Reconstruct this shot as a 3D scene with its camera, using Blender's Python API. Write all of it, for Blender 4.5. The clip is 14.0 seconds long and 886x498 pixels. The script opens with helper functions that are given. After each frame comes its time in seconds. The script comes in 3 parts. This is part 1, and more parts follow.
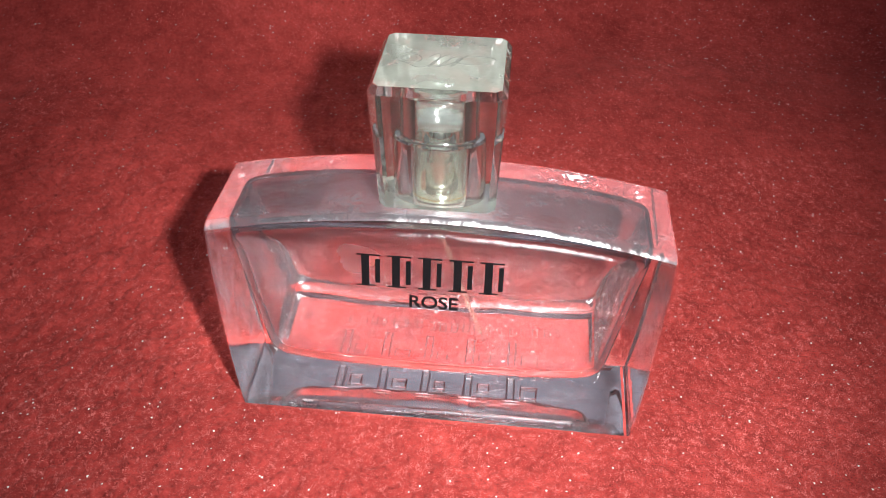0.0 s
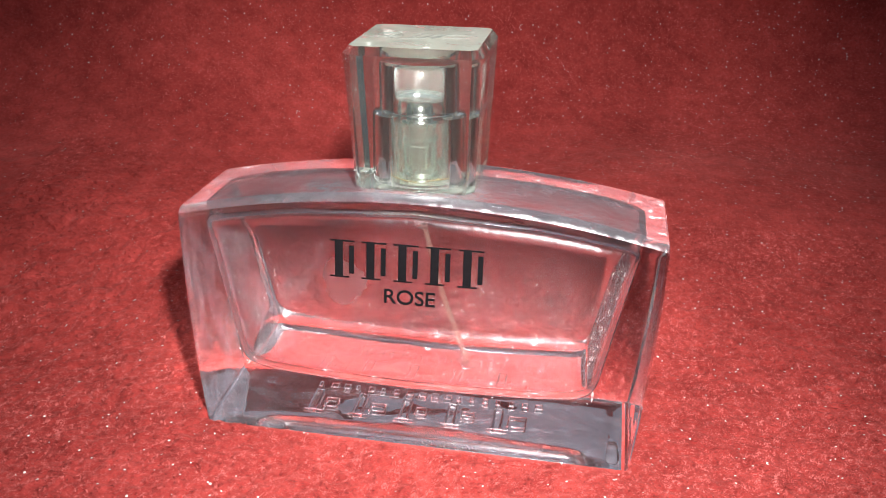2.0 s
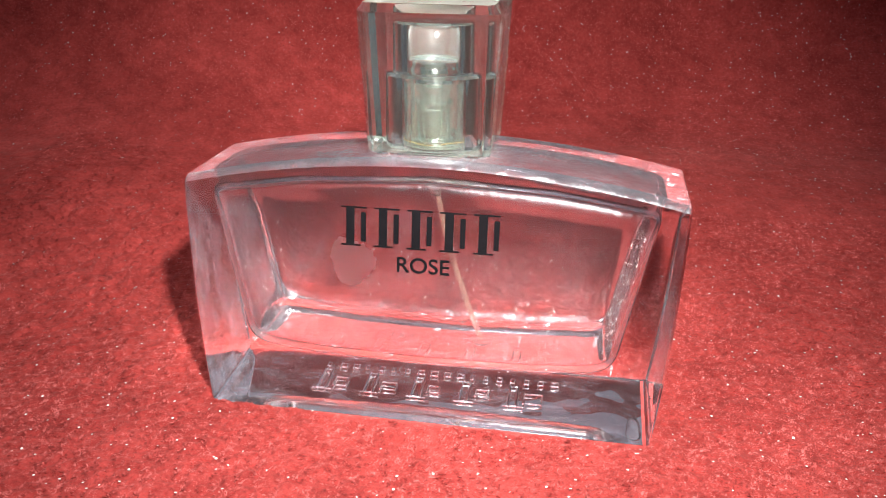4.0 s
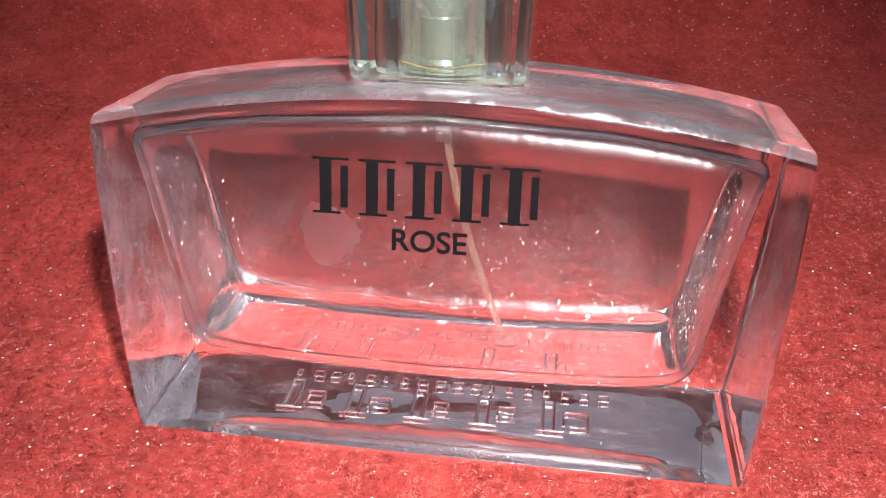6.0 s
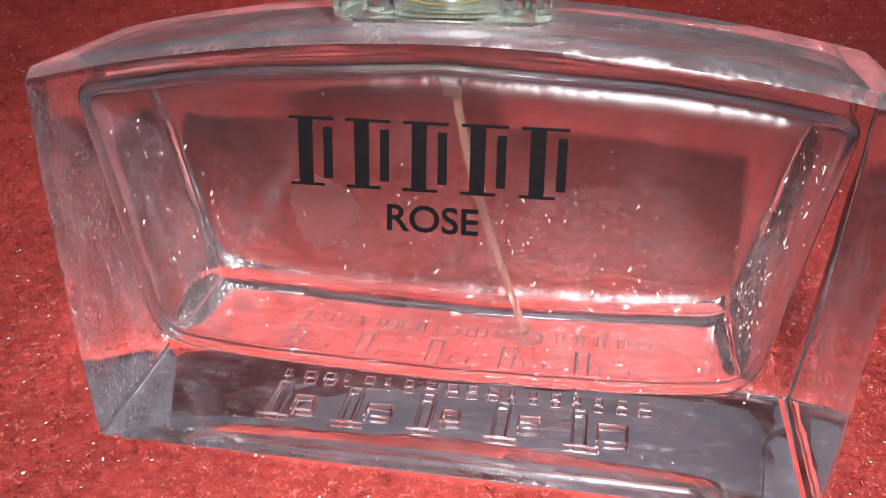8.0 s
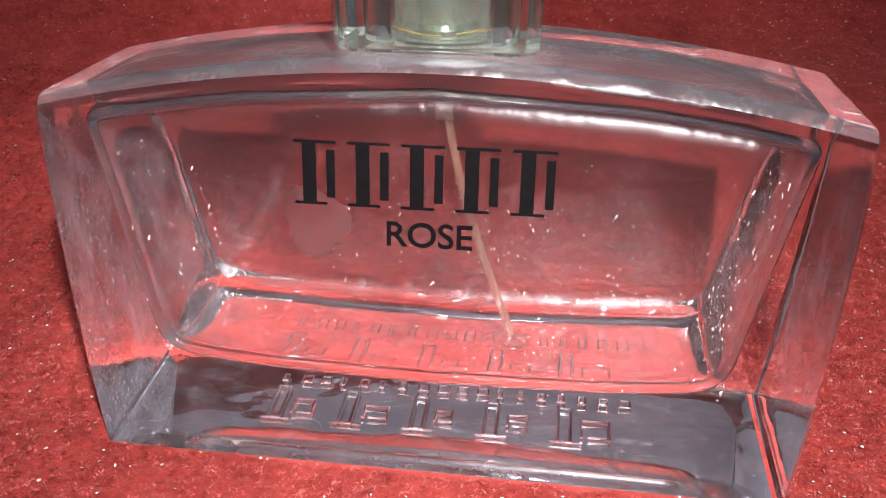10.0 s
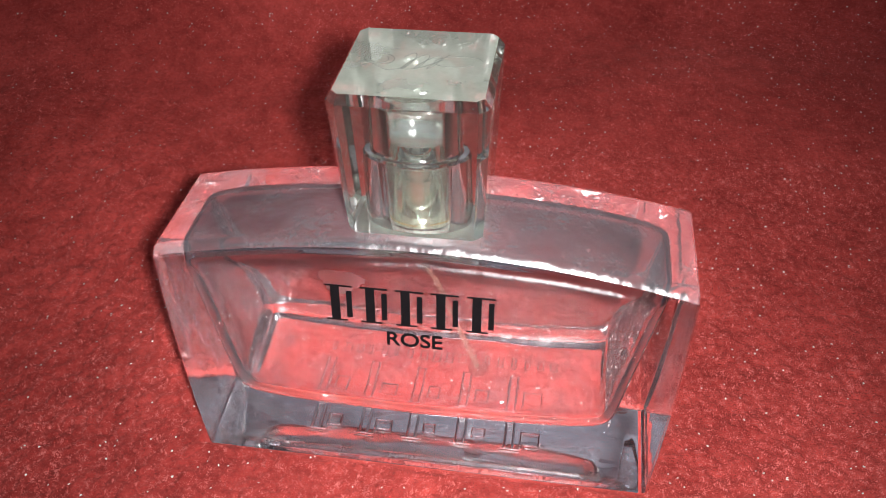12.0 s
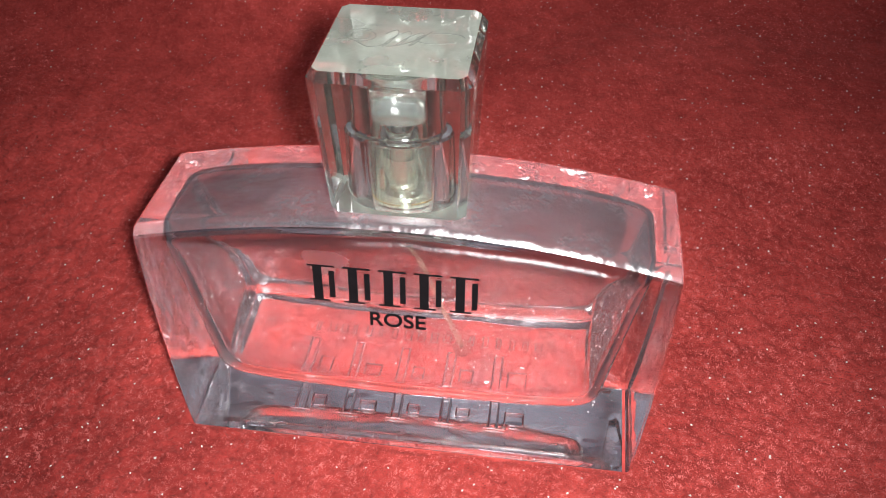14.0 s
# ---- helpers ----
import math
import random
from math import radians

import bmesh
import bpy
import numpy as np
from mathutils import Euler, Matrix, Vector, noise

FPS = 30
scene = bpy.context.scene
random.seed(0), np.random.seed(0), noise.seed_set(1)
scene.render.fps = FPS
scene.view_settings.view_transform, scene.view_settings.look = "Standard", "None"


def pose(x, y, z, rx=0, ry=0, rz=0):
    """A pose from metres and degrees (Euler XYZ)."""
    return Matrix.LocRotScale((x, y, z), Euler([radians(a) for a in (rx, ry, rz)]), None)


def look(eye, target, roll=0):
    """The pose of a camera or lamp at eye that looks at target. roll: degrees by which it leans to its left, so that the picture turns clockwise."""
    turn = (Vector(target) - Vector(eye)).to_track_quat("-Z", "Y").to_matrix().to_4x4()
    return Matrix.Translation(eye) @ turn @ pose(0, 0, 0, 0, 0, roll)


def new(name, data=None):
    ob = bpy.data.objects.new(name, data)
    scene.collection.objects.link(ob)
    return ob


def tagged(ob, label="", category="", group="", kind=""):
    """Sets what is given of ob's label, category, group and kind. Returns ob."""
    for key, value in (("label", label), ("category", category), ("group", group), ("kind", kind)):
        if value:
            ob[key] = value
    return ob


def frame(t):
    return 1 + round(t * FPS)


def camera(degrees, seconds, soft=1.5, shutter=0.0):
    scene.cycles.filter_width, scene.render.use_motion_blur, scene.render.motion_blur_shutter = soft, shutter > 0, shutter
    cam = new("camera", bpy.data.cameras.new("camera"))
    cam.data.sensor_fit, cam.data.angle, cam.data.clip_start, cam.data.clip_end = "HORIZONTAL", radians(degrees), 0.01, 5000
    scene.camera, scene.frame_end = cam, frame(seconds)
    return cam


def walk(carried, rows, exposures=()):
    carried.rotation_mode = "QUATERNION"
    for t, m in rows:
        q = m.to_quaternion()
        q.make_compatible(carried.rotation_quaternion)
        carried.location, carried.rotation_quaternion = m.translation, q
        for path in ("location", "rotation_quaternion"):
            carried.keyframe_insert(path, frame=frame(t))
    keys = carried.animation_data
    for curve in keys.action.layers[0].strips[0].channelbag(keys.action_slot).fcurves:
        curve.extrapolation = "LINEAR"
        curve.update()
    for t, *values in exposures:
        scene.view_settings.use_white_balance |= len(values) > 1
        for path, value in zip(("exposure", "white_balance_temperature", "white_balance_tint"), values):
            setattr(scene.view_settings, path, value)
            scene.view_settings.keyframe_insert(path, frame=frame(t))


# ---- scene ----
cam = camera(54.0, 14.0, soft=0.6)
# seconds, eye (m), a point it looks towards, roll
PATH = [
    (0, (0.017, -0.172, 0.178), (-0.132, 1.391, -1.061), 0.8),
    (0.5, (0.035, -0.174, 0.159), (-0.255, 1.474, -0.936), -0.9),
    (1, (0.039, -0.177, 0.148), (-0.278, 1.525, -0.854), -0.1),
    (1.5, (0.039, -0.181, 0.139), (-0.289, 1.574, -0.763), 0.5),
    (2, (0.039, -0.186, 0.129), (-0.291, 1.605, -0.699), 0.4),
    (2.5, (0.038, -0.189, 0.123), (-0.283, 1.624, -0.659), 0.1),
    (3, (0.038, -0.189, 0.118), (-0.293, 1.632, -0.64), 0.0),
    (3.2, (0.036, -0.189, 0.116), (-0.278, 1.639, -0.632), 0.4),
    (5.5, (0.033, -0.165, 0.105), (-0.301, 1.653, -0.657), 0.6),
    (6, (0.02, -0.138, 0.092), (-0.243, 1.667, -0.729), 0.7),
    (6.5, (0.018, -0.121, 0.083), (-0.31, 1.662, -0.761), -0.1),
    (7, (0.017, -0.117, 0.082), (-0.297, 1.658, -0.786), -0.2),
    (7.5, (0.019, -0.116, 0.08), (-0.321, 1.662, -0.77), -0.2),
    (8, (0.02, -0.115, 0.082), (-0.313, 1.656, -0.785), -0.4),
    (10.5, (0.016, -0.122, 0.094), (-0.22, 1.644, -0.814), 0.2),
    (11, (0.02, -0.123, 0.126), (-0.219, 1.537, -0.963), -0.4),
    (11.5, (0.022, -0.134, 0.155), (-0.206, 1.42, -1.083), -0.3),
    (12, (0.028, -0.141, 0.168), (-0.233, 1.378, -1.106), -1.4),
    (12.5, (0.028, -0.143, 0.17), (-0.225, 1.377, -1.104), -1.4),
    (13, (0.029, -0.144, 0.171), (-0.244, 1.378, -1.098), -1.6),
    (13.5, (0.028, -0.143, 0.169), (-0.23, 1.374, -1.108), -1.3),
    (14, (0.029, -0.14, 0.167), (-0.203, 1.354, -1.141), -0.9),
]
EXPOSURES = [(0.0, -0.22), (1.5, 0.0), (3.0, 0.15), (5.5, 0.25), (6.0, 0.0), (6.5, -0.25), (8.0, -0.3), (10.5, -0.45), (11.5, -0.52), (12.5, -0.52), (14.0, -0.45)]
walk(cam, [(t, look(eye, target, roll)) for t, eye, target, roll in PATH], EXPOSURES)

# ---- light: a dim room, an added wall fill and the white torch beside the lens ----
world = bpy.data.worlds.new("room_light")
scene.world = world
world.use_nodes = True
world.node_tree.nodes["Background"].inputs["Color"].default_value = (0.84, 0.88, 1.0, 1)
world.node_tree.nodes["Background"].inputs["Strength"].default_value = 0.012

torch_data = bpy.data.lights.new("torch", "SPOT")
torch_data.energy = 4.3
torch_data.color = (1.0, 0.97, 0.92)
torch_data.shadow_soft_size = 0.006
torch_data.spot_size = radians(80)
torch_data.spot_blend = 1.0
torch = new("torch", torch_data)
torch.matrix_world = look((0.050, -0.158, 0.182), (0.004, 0.008, 0.028))


# unseen fill, added to brighten the wall that the glass mirrors
fill_data = bpy.data.lights.new("wall_fill", "AREA")
fill_data.shape, fill_data.size = "DISK", 0.35
fill_data.energy = 4.4
fill_data.color = (0.86, 0.89, 1.0)
fill_lamp = new("wall_fill", fill_data)
fill_lamp.matrix_world = look((-0.1, 0.50, 1.88), (0.0, 1.3, 0.95))


# ---- materials ----
def material(name):
    m = bpy.data.materials.new(name)
    m.use_nodes = True
    return m, m.node_tree.nodes, m.node_tree.links, m.node_tree.nodes["Principled BSDF"]


def noise_node(nodes, links, scale, detail=3.0, rough=0.55, coord="Object", squash=None):
    tc = nodes.new("ShaderNodeTexCoord")
    n = nodes.new("ShaderNodeTexNoise")
    n.inputs["Scale"].default_value = scale
    n.inputs["Detail"].default_value = detail
    n.inputs["Roughness"].default_value = rough
    if squash:
        mp = nodes.new("ShaderNodeMapping")
        mp.inputs["Scale"].default_value = squash
        links.new(tc.outputs[coord], mp.inputs["Vector"])
        links.new(mp.outputs["Vector"], n.inputs["Vector"])
    else:
        links.new(tc.outputs[coord], n.inputs["Vector"])
    return n


def ramp_node(nodes, links, source, stops):
    r = nodes.new("ShaderNodeValToRGB")
    e = r.color_ramp.elements
    e[0].position, e[0].color = stops[0][0], (*stops[0][1], 1)
    e[1].position, e[1].color = stops[-1][0], (*stops[-1][1], 1)
    for p, c in stops[1:-1]:
        k = e.new(p)
        k.color = (*c, 1)
    links.new(source, r.inputs["Fac"])
    return r


def bump_node(nodes, links, source, strength, distance, bsdf):
    b = nodes.new("ShaderNodeBump")
    b.inputs["Strength"].default_value = strength
    b.inputs["Distance"].default_value = distance
    links.new(source, b.inputs["Height"])
    links.new(b.outputs["Normal"], bsdf.inputs["Normal"])
    return b


def glass_material(name, colour, ior, rough=0.0, dust_haze=0.0, dust_haze_colour=(0.8, 0.78, 0.76), wave=0.0, coat=0.0, scale=70.0, ripples=0.45, gloss_mix=0.0, streak=(1.0, 1.0, 0.35), grain=0.6, sheen=0.25, glint=150.0, patchy=0.0):
    m, nodes, links, b = material(name)
    b.inputs["Base Color"].default_value = (*colour, 1)
    b.inputs["Transmission Weight"].default_value = 1.0
    b.inputs["IOR"].default_value = ior
    b.inputs["Roughness"].default_value = rough
    if wave:
        n = noise_node(nodes, links, scale, 1.5, 0.4)
        bump_node(nodes, links, n.outputs["Fac"], wave, 0.002, b)
    if coat:
        ripple = nodes.new("ShaderNodeBump")
        ripple.inputs["Strength"].default_value = ripples
        ripple.inputs["Distance"].default_value = 0.002
        links.new(noise_node(nodes, links, 170.0, 2.5, 0.55).outputs["Fac"], ripple.inputs["Height"])
        links.new(ripple.outputs["Normal"], b.inputs["Coat Normal"])
        b.inputs["Coat Weight"].default_value = 1.0
        b.inputs["Coat Roughness"].default_value = coat
        b.inputs["Coat IOR"].default_value = 1.5
    surface = b.outputs["BSDF"]
    if gloss_mix:
        # added gloss layer, slightly rippled, that widens and whitens the highlights
        gloss = nodes.new("ShaderNodeBsdfAnisotropic")
        gloss.inputs["Color"].default_value = (0.90, 0.90, 0.97, 1)
        gloss.distribution = "BECKMANN"
        gloss.inputs["Roughness"].default_value = sheen
        swell = nodes.new("ShaderNodeBump")
        swell.inputs["Strength"].default_value = ripples
        swell.inputs["Distance"].default_value = 0.003
        links.new(noise_node(nodes, links, glint, 0.3 if patchy else 3.0, 0.5, squash=streak).outputs["Fac"], swell.inputs["Height"])
        links.new(swell.outputs["Normal"], gloss.inputs["Normal"])
        spread = nodes.new("ShaderNodeMixShader")
        spread.inputs["Fac"].default_value = gloss_mix
        if patchy:
            spots = ramp_node(nodes, links, noise_node(nodes, links, patchy, 3.0, 0.6).outputs["Fac"], [(0.44, (0.0,) * 3), (0.62, (gloss_mix,) * 3)])
            links.new(spots.outputs["Color"], spread.inputs["Fac"])
        links.new(surface, spread.inputs[1])
        links.new(gloss.outputs["BSDF"], spread.inputs[2])
        surface = spread.outputs["Shader"]
        links.new(surface, nodes["Material Output"].inputs["Surface"])
    # pale film: dust on some glass, painted haze for reflections on the rest
    if dust_haze:
        film = nodes.new("ShaderNodeBsdfDiffuse")
        film.inputs["Color"].default_value = (*dust_haze_colour, 1)
        n1 = noise_node(nodes, links, 90.0, 4.0, 0.65)
        n2 = noise_node(nodes, links, 1400.0, 2.0, 0.6)
        mul = nodes.new("ShaderNodeMath")
        mul.operation = "MULTIPLY"
        r1 = ramp_node(nodes, links, n1.outputs["Fac"], [(0.30, (grain * 0.75,) * 3), (0.7, (1.0,) * 3)])
        r2 = ramp_node(nodes, links, n2.outputs["Fac"], [(0.30, (grain,) * 3), (0.75, (1.0,) * 3)])
        links.new(r1.outputs["Color"], mul.inputs[0])
        links.new(r2.outputs["Color"], mul.inputs[1])
        amount = nodes.new("ShaderNodeMath")
        amount.operation = "MULTIPLY"
        amount.inputs[1].default_value = dust_haze
        links.new(mul.outputs[0], amount.inputs[0])
        mix = nodes.new("ShaderNodeMixShader")
        links.new(amount.outputs[0], mix.inputs["Fac"])
        links.new(surface, mix.inputs[1])
        links.new(film.outputs["BSDF"], mix.inputs[2])
        links.new(mix.outputs["Shader"], nodes["Material Output"].inputs["Surface"])
    return m


def simple_material(name, colour, rough=0.5, metal=0.0, scale=600.0, vary=0.15, bump=0.0, transmission=0.0):
    m, nodes, links, b = material(name)
    n = noise_node(nodes, links, scale, 4.0)
    lo = tuple(c * (1 - vary) for c in colour)
    hi = tuple(min(1.0, c * (1 + vary)) for c in colour)
    r = ramp_node(nodes, links, n.outputs["Fac"], [(0.3, lo), (0.7, hi)])
    links.new(r.outputs["Color"], b.inputs["Base Color"])
    b.inputs["Roughness"].default_value = rough
    b.inputs["Metallic"].default_value = metal
    b.inputs["Transmission Weight"].default_value = transmission
    if bump:
        bump_node(nodes, links, n.outputs["Fac"], bump, 0.0004, b)
    return m


def plush_material():
    m, nodes, links, b = material("red_plush")
    fine = noise_node(nodes, links, 900.0, 4.0, 0.7)
    mid = noise_node(nodes, links, 140.0, 4.0, 0.6)
    large = noise_node(nodes, links, 16.0, 3.0, 0.55)
    r1 = ramp_node(nodes, links, fine.outputs["Fac"], [(0.28, (0.40, 0.038, 0.034)), (0.52, (0.50, 0.060, 0.054)), (0.75, (0.58, 0.090, 0.081))])
    r2 = ramp_node(nodes, links, mid.outputs["Fac"], [(0.3, (0.72, 0.66, 0.66)), (0.7, (1.12, 1.2, 1.2))])
    r3 = ramp_node(nodes, links, large.outputs["Fac"], [(0.32, (0.74, 0.66, 0.66)), (0.68, (1.1, 1.15, 1.15))])
    out = r1.outputs["Color"]
    for r in (r2, r3):
        mix = nodes.new("ShaderNodeMix")
        mix.data_type, mix.blend_type = "RGBA", "MULTIPLY"
        mix.inputs[0].default_value = 1.0
        links.new(out, mix.inputs[6])
        links.new(r.outputs["Color"], mix.inputs[7])
        out = mix.outputs[2]
    links.new(out, b.inputs["Base Color"])
    b.inputs["Roughness"].default_value = 0.85
    b.inputs["Specular IOR Level"].default_value = 0.25
    b.inputs["Sheen Weight"].default_value = 0.2
    b.inputs["Sheen Roughness"].default_value = 0.4
    b.inputs["Sheen Tint"].default_value = (1.0, 0.35, 0.32, 1)
    bump_node(nodes, links, fine.outputs["Fac"], 0.5, 0.0010, b)
    return m


GLASS = glass_material("clear_glass", (0.95, 0.93, 0.95), 1.5, rough=0.0, wave=0.03, gloss_mix=0.018, ripples=0.1, sheen=0.25)
BACK_GLASS = glass_material("back_glass", (0.95, 0.93, 0.95), 1.5, rough=0.0, wave=0.06, gloss_mix=0.07, ripples=1.0, sheen=0.17, glint=170.0, patchy=60.0)
# lavender film stands in for room light mirrored in the foot
FOOT_GLASS = glass_material("foot_glass", (0.95, 0.93, 0.95), 1.5, rough=0.0, dust_haze=0.09, grain=0.15, dust_haze_colour=(0.78, 0.79, 0.90), wave=0.12, gloss_mix=0.20, ripples=1.0, sheen=0.2, glint=200.0, patchy=90.0)
MARK_GLASS = glass_material("moulded_glass", (0.96, 0.94, 0.96), 1.5, rough=0.0, gloss_mix=0.11, ripples=0.3, sheen=0.42)
# lavender film painted in for the light that the sides mirror
SIDE_GLASS = glass_material("side_glass", (0.95, 0.93, 0.95), 1.5, rough=0.005, dust_haze=0.22, grain=0.1, dust_haze_colour=(0.82, 0.82, 0.95), wave=0.16, scale=80.0, ripples=1.0, gloss_mix=0.34, sheen=0.27, glint=200.0, patchy=90.0)
# faint cloudy film whitens the hollow in place of reflections
INNER = glass_material("inner_glass", (0.97, 0.96, 0.97), 1.5, rough=0.0, dust_haze=0.015, grain=0.0, dust_haze_colour=(0.80, 0.80, 0.90), wave=0.10, scale=60.0, ripples=0.25, gloss_mix=0.045, sheen=0.35)
DUSTY = glass_material("dusty_glass", (0.93, 0.90, 0.92), 1.5, rough=0.03, dust_haze=0.16, dust_haze_colour=(0.76, 0.75, 0.84), ripples=0.5, gloss_mix=0.18, sheen=0.38, glint=120.0)
ACRYLIC = glass_material("clear_acrylic", (0.965, 0.995, 0.97), 1.49, rough=0.0, dust_haze=0.015, dust_haze_colour=(0.82, 0.90, 0.83), ripples=0.2, gloss_mix=0.03, streak=(1.0, 1.0, 0.1), sheen=0.2)
ACRYLIC_TOP = glass_material("hazy_acrylic", (0.95, 0.985, 0.95), 1.49, rough=0.10, dust_haze=0.35, dust_haze_colour=(0.90, 0.98, 0.86), coat=0.2, ripples=0.1, grain=0.94)
ACRYLIC_RIM = glass_material("frosted_acrylic", (0.95, 0.985, 0.95), 1.49, rough=0.06, dust_haze=0.13, dust_haze_colour=(0.84, 0.93, 0.86))
COLLAR = glass_material("clear_plastic", (0.94, 0.96, 0.90), 1.46, rough=0.04, dust_haze=0.03, dust_haze_colour=(0.76, 0.80, 0.74), coat=0.2)
INK = simple_material("black_ink", (0.010, 0.009, 0.011), 0.7)
INK.node_tree.nodes["Principled BSDF"].inputs["Specular IOR Level"].default_value = 0.08
SILVER = simple_material("silver_metal", (0.86, 0.90, 0.87), 0.13, 1.0, 900.0, 0.06)
BRIGHT = simple_material("bright_metal", (0.9, 0.88, 0.80), 0.12, 1.0, 900.0, 0.05)
SMOKY = glass_material("smoky_plastic", (0.84, 0.88, 0.86), 1.25, rough=0.12, dust_haze=0.04, dust_haze_colour=(0.74, 0.79, 0.76), coat=0.15, ripples=0.1, grain=0.9)
TUBE = glass_material("tube_plastic", (0.96, 0.88, 0.82), 1.35, rough=0.10, dust_haze=0.17, dust_haze_colour=(0.74, 0.62, 0.46), coat=0.2)
AMBER = simple_material("amber_residue", (0.15, 0.09, 0.02), 0.5, 0.0, 900.0, 0.3)
FILM = glass_material("label_residue", (0.95, 0.9, 0.9), 1.08, rough=0.3, dust_haze=0.032)
SCRATCH = simple_material("engraved_line", (0.16, 0.17, 0.16), 0.6)
BEAD_GLASS = glass_material("droplet_glass", (0.95, 0.93, 0.92), 1.36, rough=0.03, coat=0.12)
# opaque white for dried specks and for beads that imitate torch glints
SPECK_GLINT = simple_material("speck_glint", (0.85, 0.82, 0.80), 0.12, 0.0, 900.0, 0.1)
# near-white for lint and for flecks painted as fibre glints
LINT_GLINT = simple_material("pale_lint_glint", (0.95, 0.84, 0.82), 0.28, 0.0, 800.0, 0.2)
PLUSH = plush_material()


def pile_material():
    m, nodes, links, b = material("red_pile")
    geo = nodes.new("ShaderNodeNewGeometry")
    tone = ramp_node(nodes, links, geo.outputs["Random Per Island"], [(0.0, (0.51, 0.080, 0.074)), (0.6, (0.55, 0.092, 0.085)), (1.0, (0.59, 0.110, 0.102))])
    large = noise_node(nodes, links, 18.0, 3.0, 0.55)
    r3 = ramp_node(nodes, links, large.outputs["Fac"], [(0.32, (0.74, 0.68, 0.68)), (0.68, (1.1, 1.15, 1.15))])
    mix = nodes.new("ShaderNodeMix")
    mix.data_type, mix.blend_type = "RGBA", "MULTIPLY"
    mix.inputs[0].default_value = 1.0
    links.new(tone.outputs["Color"], mix.inputs[6])
    links.new(r3.outputs["Color"], mix.inputs[7])
    tuft = ramp_node(nodes, links, noise_node(nodes, links, 560.0, 1.0, 0.5).outputs["Fac"], [(0.32, (0.58, 0.47, 0.47)), (0.5, (1.0, 1.0, 1.0)), (0.68, (1.30, 1.95, 2.0))])
    tufts = nodes.new("ShaderNodeMix")
    tufts.data_type, tufts.blend_type = "RGBA", "MULTIPLY"
    tufts.inputs[0].default_value = 1.0
    links.new(mix.outputs[2], tufts.inputs[6])
    links.new(tuft.outputs["Color"], tufts.inputs[7])
    links.new(tufts.outputs[2], b.inputs["Base Color"])
    b.inputs["Roughness"].default_value = 0.7
    b.inputs["Specular IOR Level"].default_value = 0.2
    return m


PILE = pile_material()


# ---- mesh helpers ----
def part(name, bm, mats, parent=None, label="", smooth=None):
    me = bpy.data.meshes.new(name)
    bm.to_mesh(me)
    bm.free()
    for m in (mats if isinstance(mats, (list, tuple)) else [mats]):
        me.materials.append(m)
    if smooth is not None:
        for p in me.polygons:
            p.use_smooth = True
        me.set_sharp_from_angle(angle=radians(smooth))
    ob = new(name, me)
    ob.parent = parent
    if label:
        tagged(ob, label)
    return ob


def lathe(profile, steps=48, bm=None, flip=False, centre=(0.0, 0.0)):
    """A turned shell of (radius, height) pairs, closed where a radius is 0."""
    bm = bm or bmesh.new()
    rings = []
    for r, z in profile:
        if r <= 0:
            rings.append([bm.verts.new((centre[0], centre[1], z))])
        else:
            rings.append([bm.verts.new((centre[0] + r * math.cos(2 * math.pi * i / steps), centre[1] + r * math.sin(2 * math.pi * i / steps), z)) for i in range(steps)])
    for a, b in zip(rings, rings[1:]):
        for i in range(steps):
            j = (i + 1) % steps
            q = [a[i % len(a)], a[j % len(a)], b[j % len(b)], b[i % len(b)]]
            q = list(dict.fromkeys(q))
            if len(q) > 2:
                bm.faces.new(q[::-1] if flip else q)
    return bm


def rod(points, radius, sides=10, bm=None, taper=1.0):
    """A round rod along points, with closed ends."""
    bm = bm or bmesh.new()
    pts = [Vector(p) for p in points]
    rings = []
    for k, p in enumerate(pts):
        d = (pts[min(k + 1, len(pts) - 1)] - pts[max(k - 1, 0)]).normalized()
        u = d.orthogonal().normalized()
        w = d.cross(u)
        r = radius * (1 + (taper - 1) * k / (len(pts) - 1))
        if rings:
            ref = rings[-1][0].co - pts[k - 1]
            u = (ref - d * ref.dot(d)).normalized()
            w = d.cross(u)
        rings.append([bm.verts.new(p + r * (math.cos(2 * math.pi * i / sides) * u + math.sin(2 * math.pi * i / sides) * w)) for i in range(sides)])
    for a, b in zip(rings, rings[1:]):
        for i in range(sides):
            j = (i + 1) % sides
            bm.faces.new((a[i], a[j], b[j], b[i]))
    bm.faces.new(rings[0][::-1])
    bm.faces.new(rings[-1])
    return bm


def box(bm, x0, x1, y0, y1, z0, z1, inward=False):
    v = [bm.verts.new(c) for c in ((x0, y0, z0), (x1, y0, z0), (x1, y1, z0), (x0, y1, z0), (x0, y0, z1), (x1, y0, z1), (x1, y1, z1), (x0, y1, z1))]
    for f in ((3, 2, 1, 0), (4, 5, 6, 7), (0, 1, 5, 4), (1, 2, 6, 5), (2, 3, 7, 6), (3, 0, 4, 7)):
        bm.faces.new([v[i] for i in (f[::-1] if inward else f)])
    return v


def weighted(ob):
    for p in ob.data.polygons:
        p.use_smooth = True
    w = ob.modifiers.new("weighted", "WEIGHTED_NORMAL")
    w.mode, w.weight, w.keep_sharp = "FACE_AREA", 50, False
    return ob


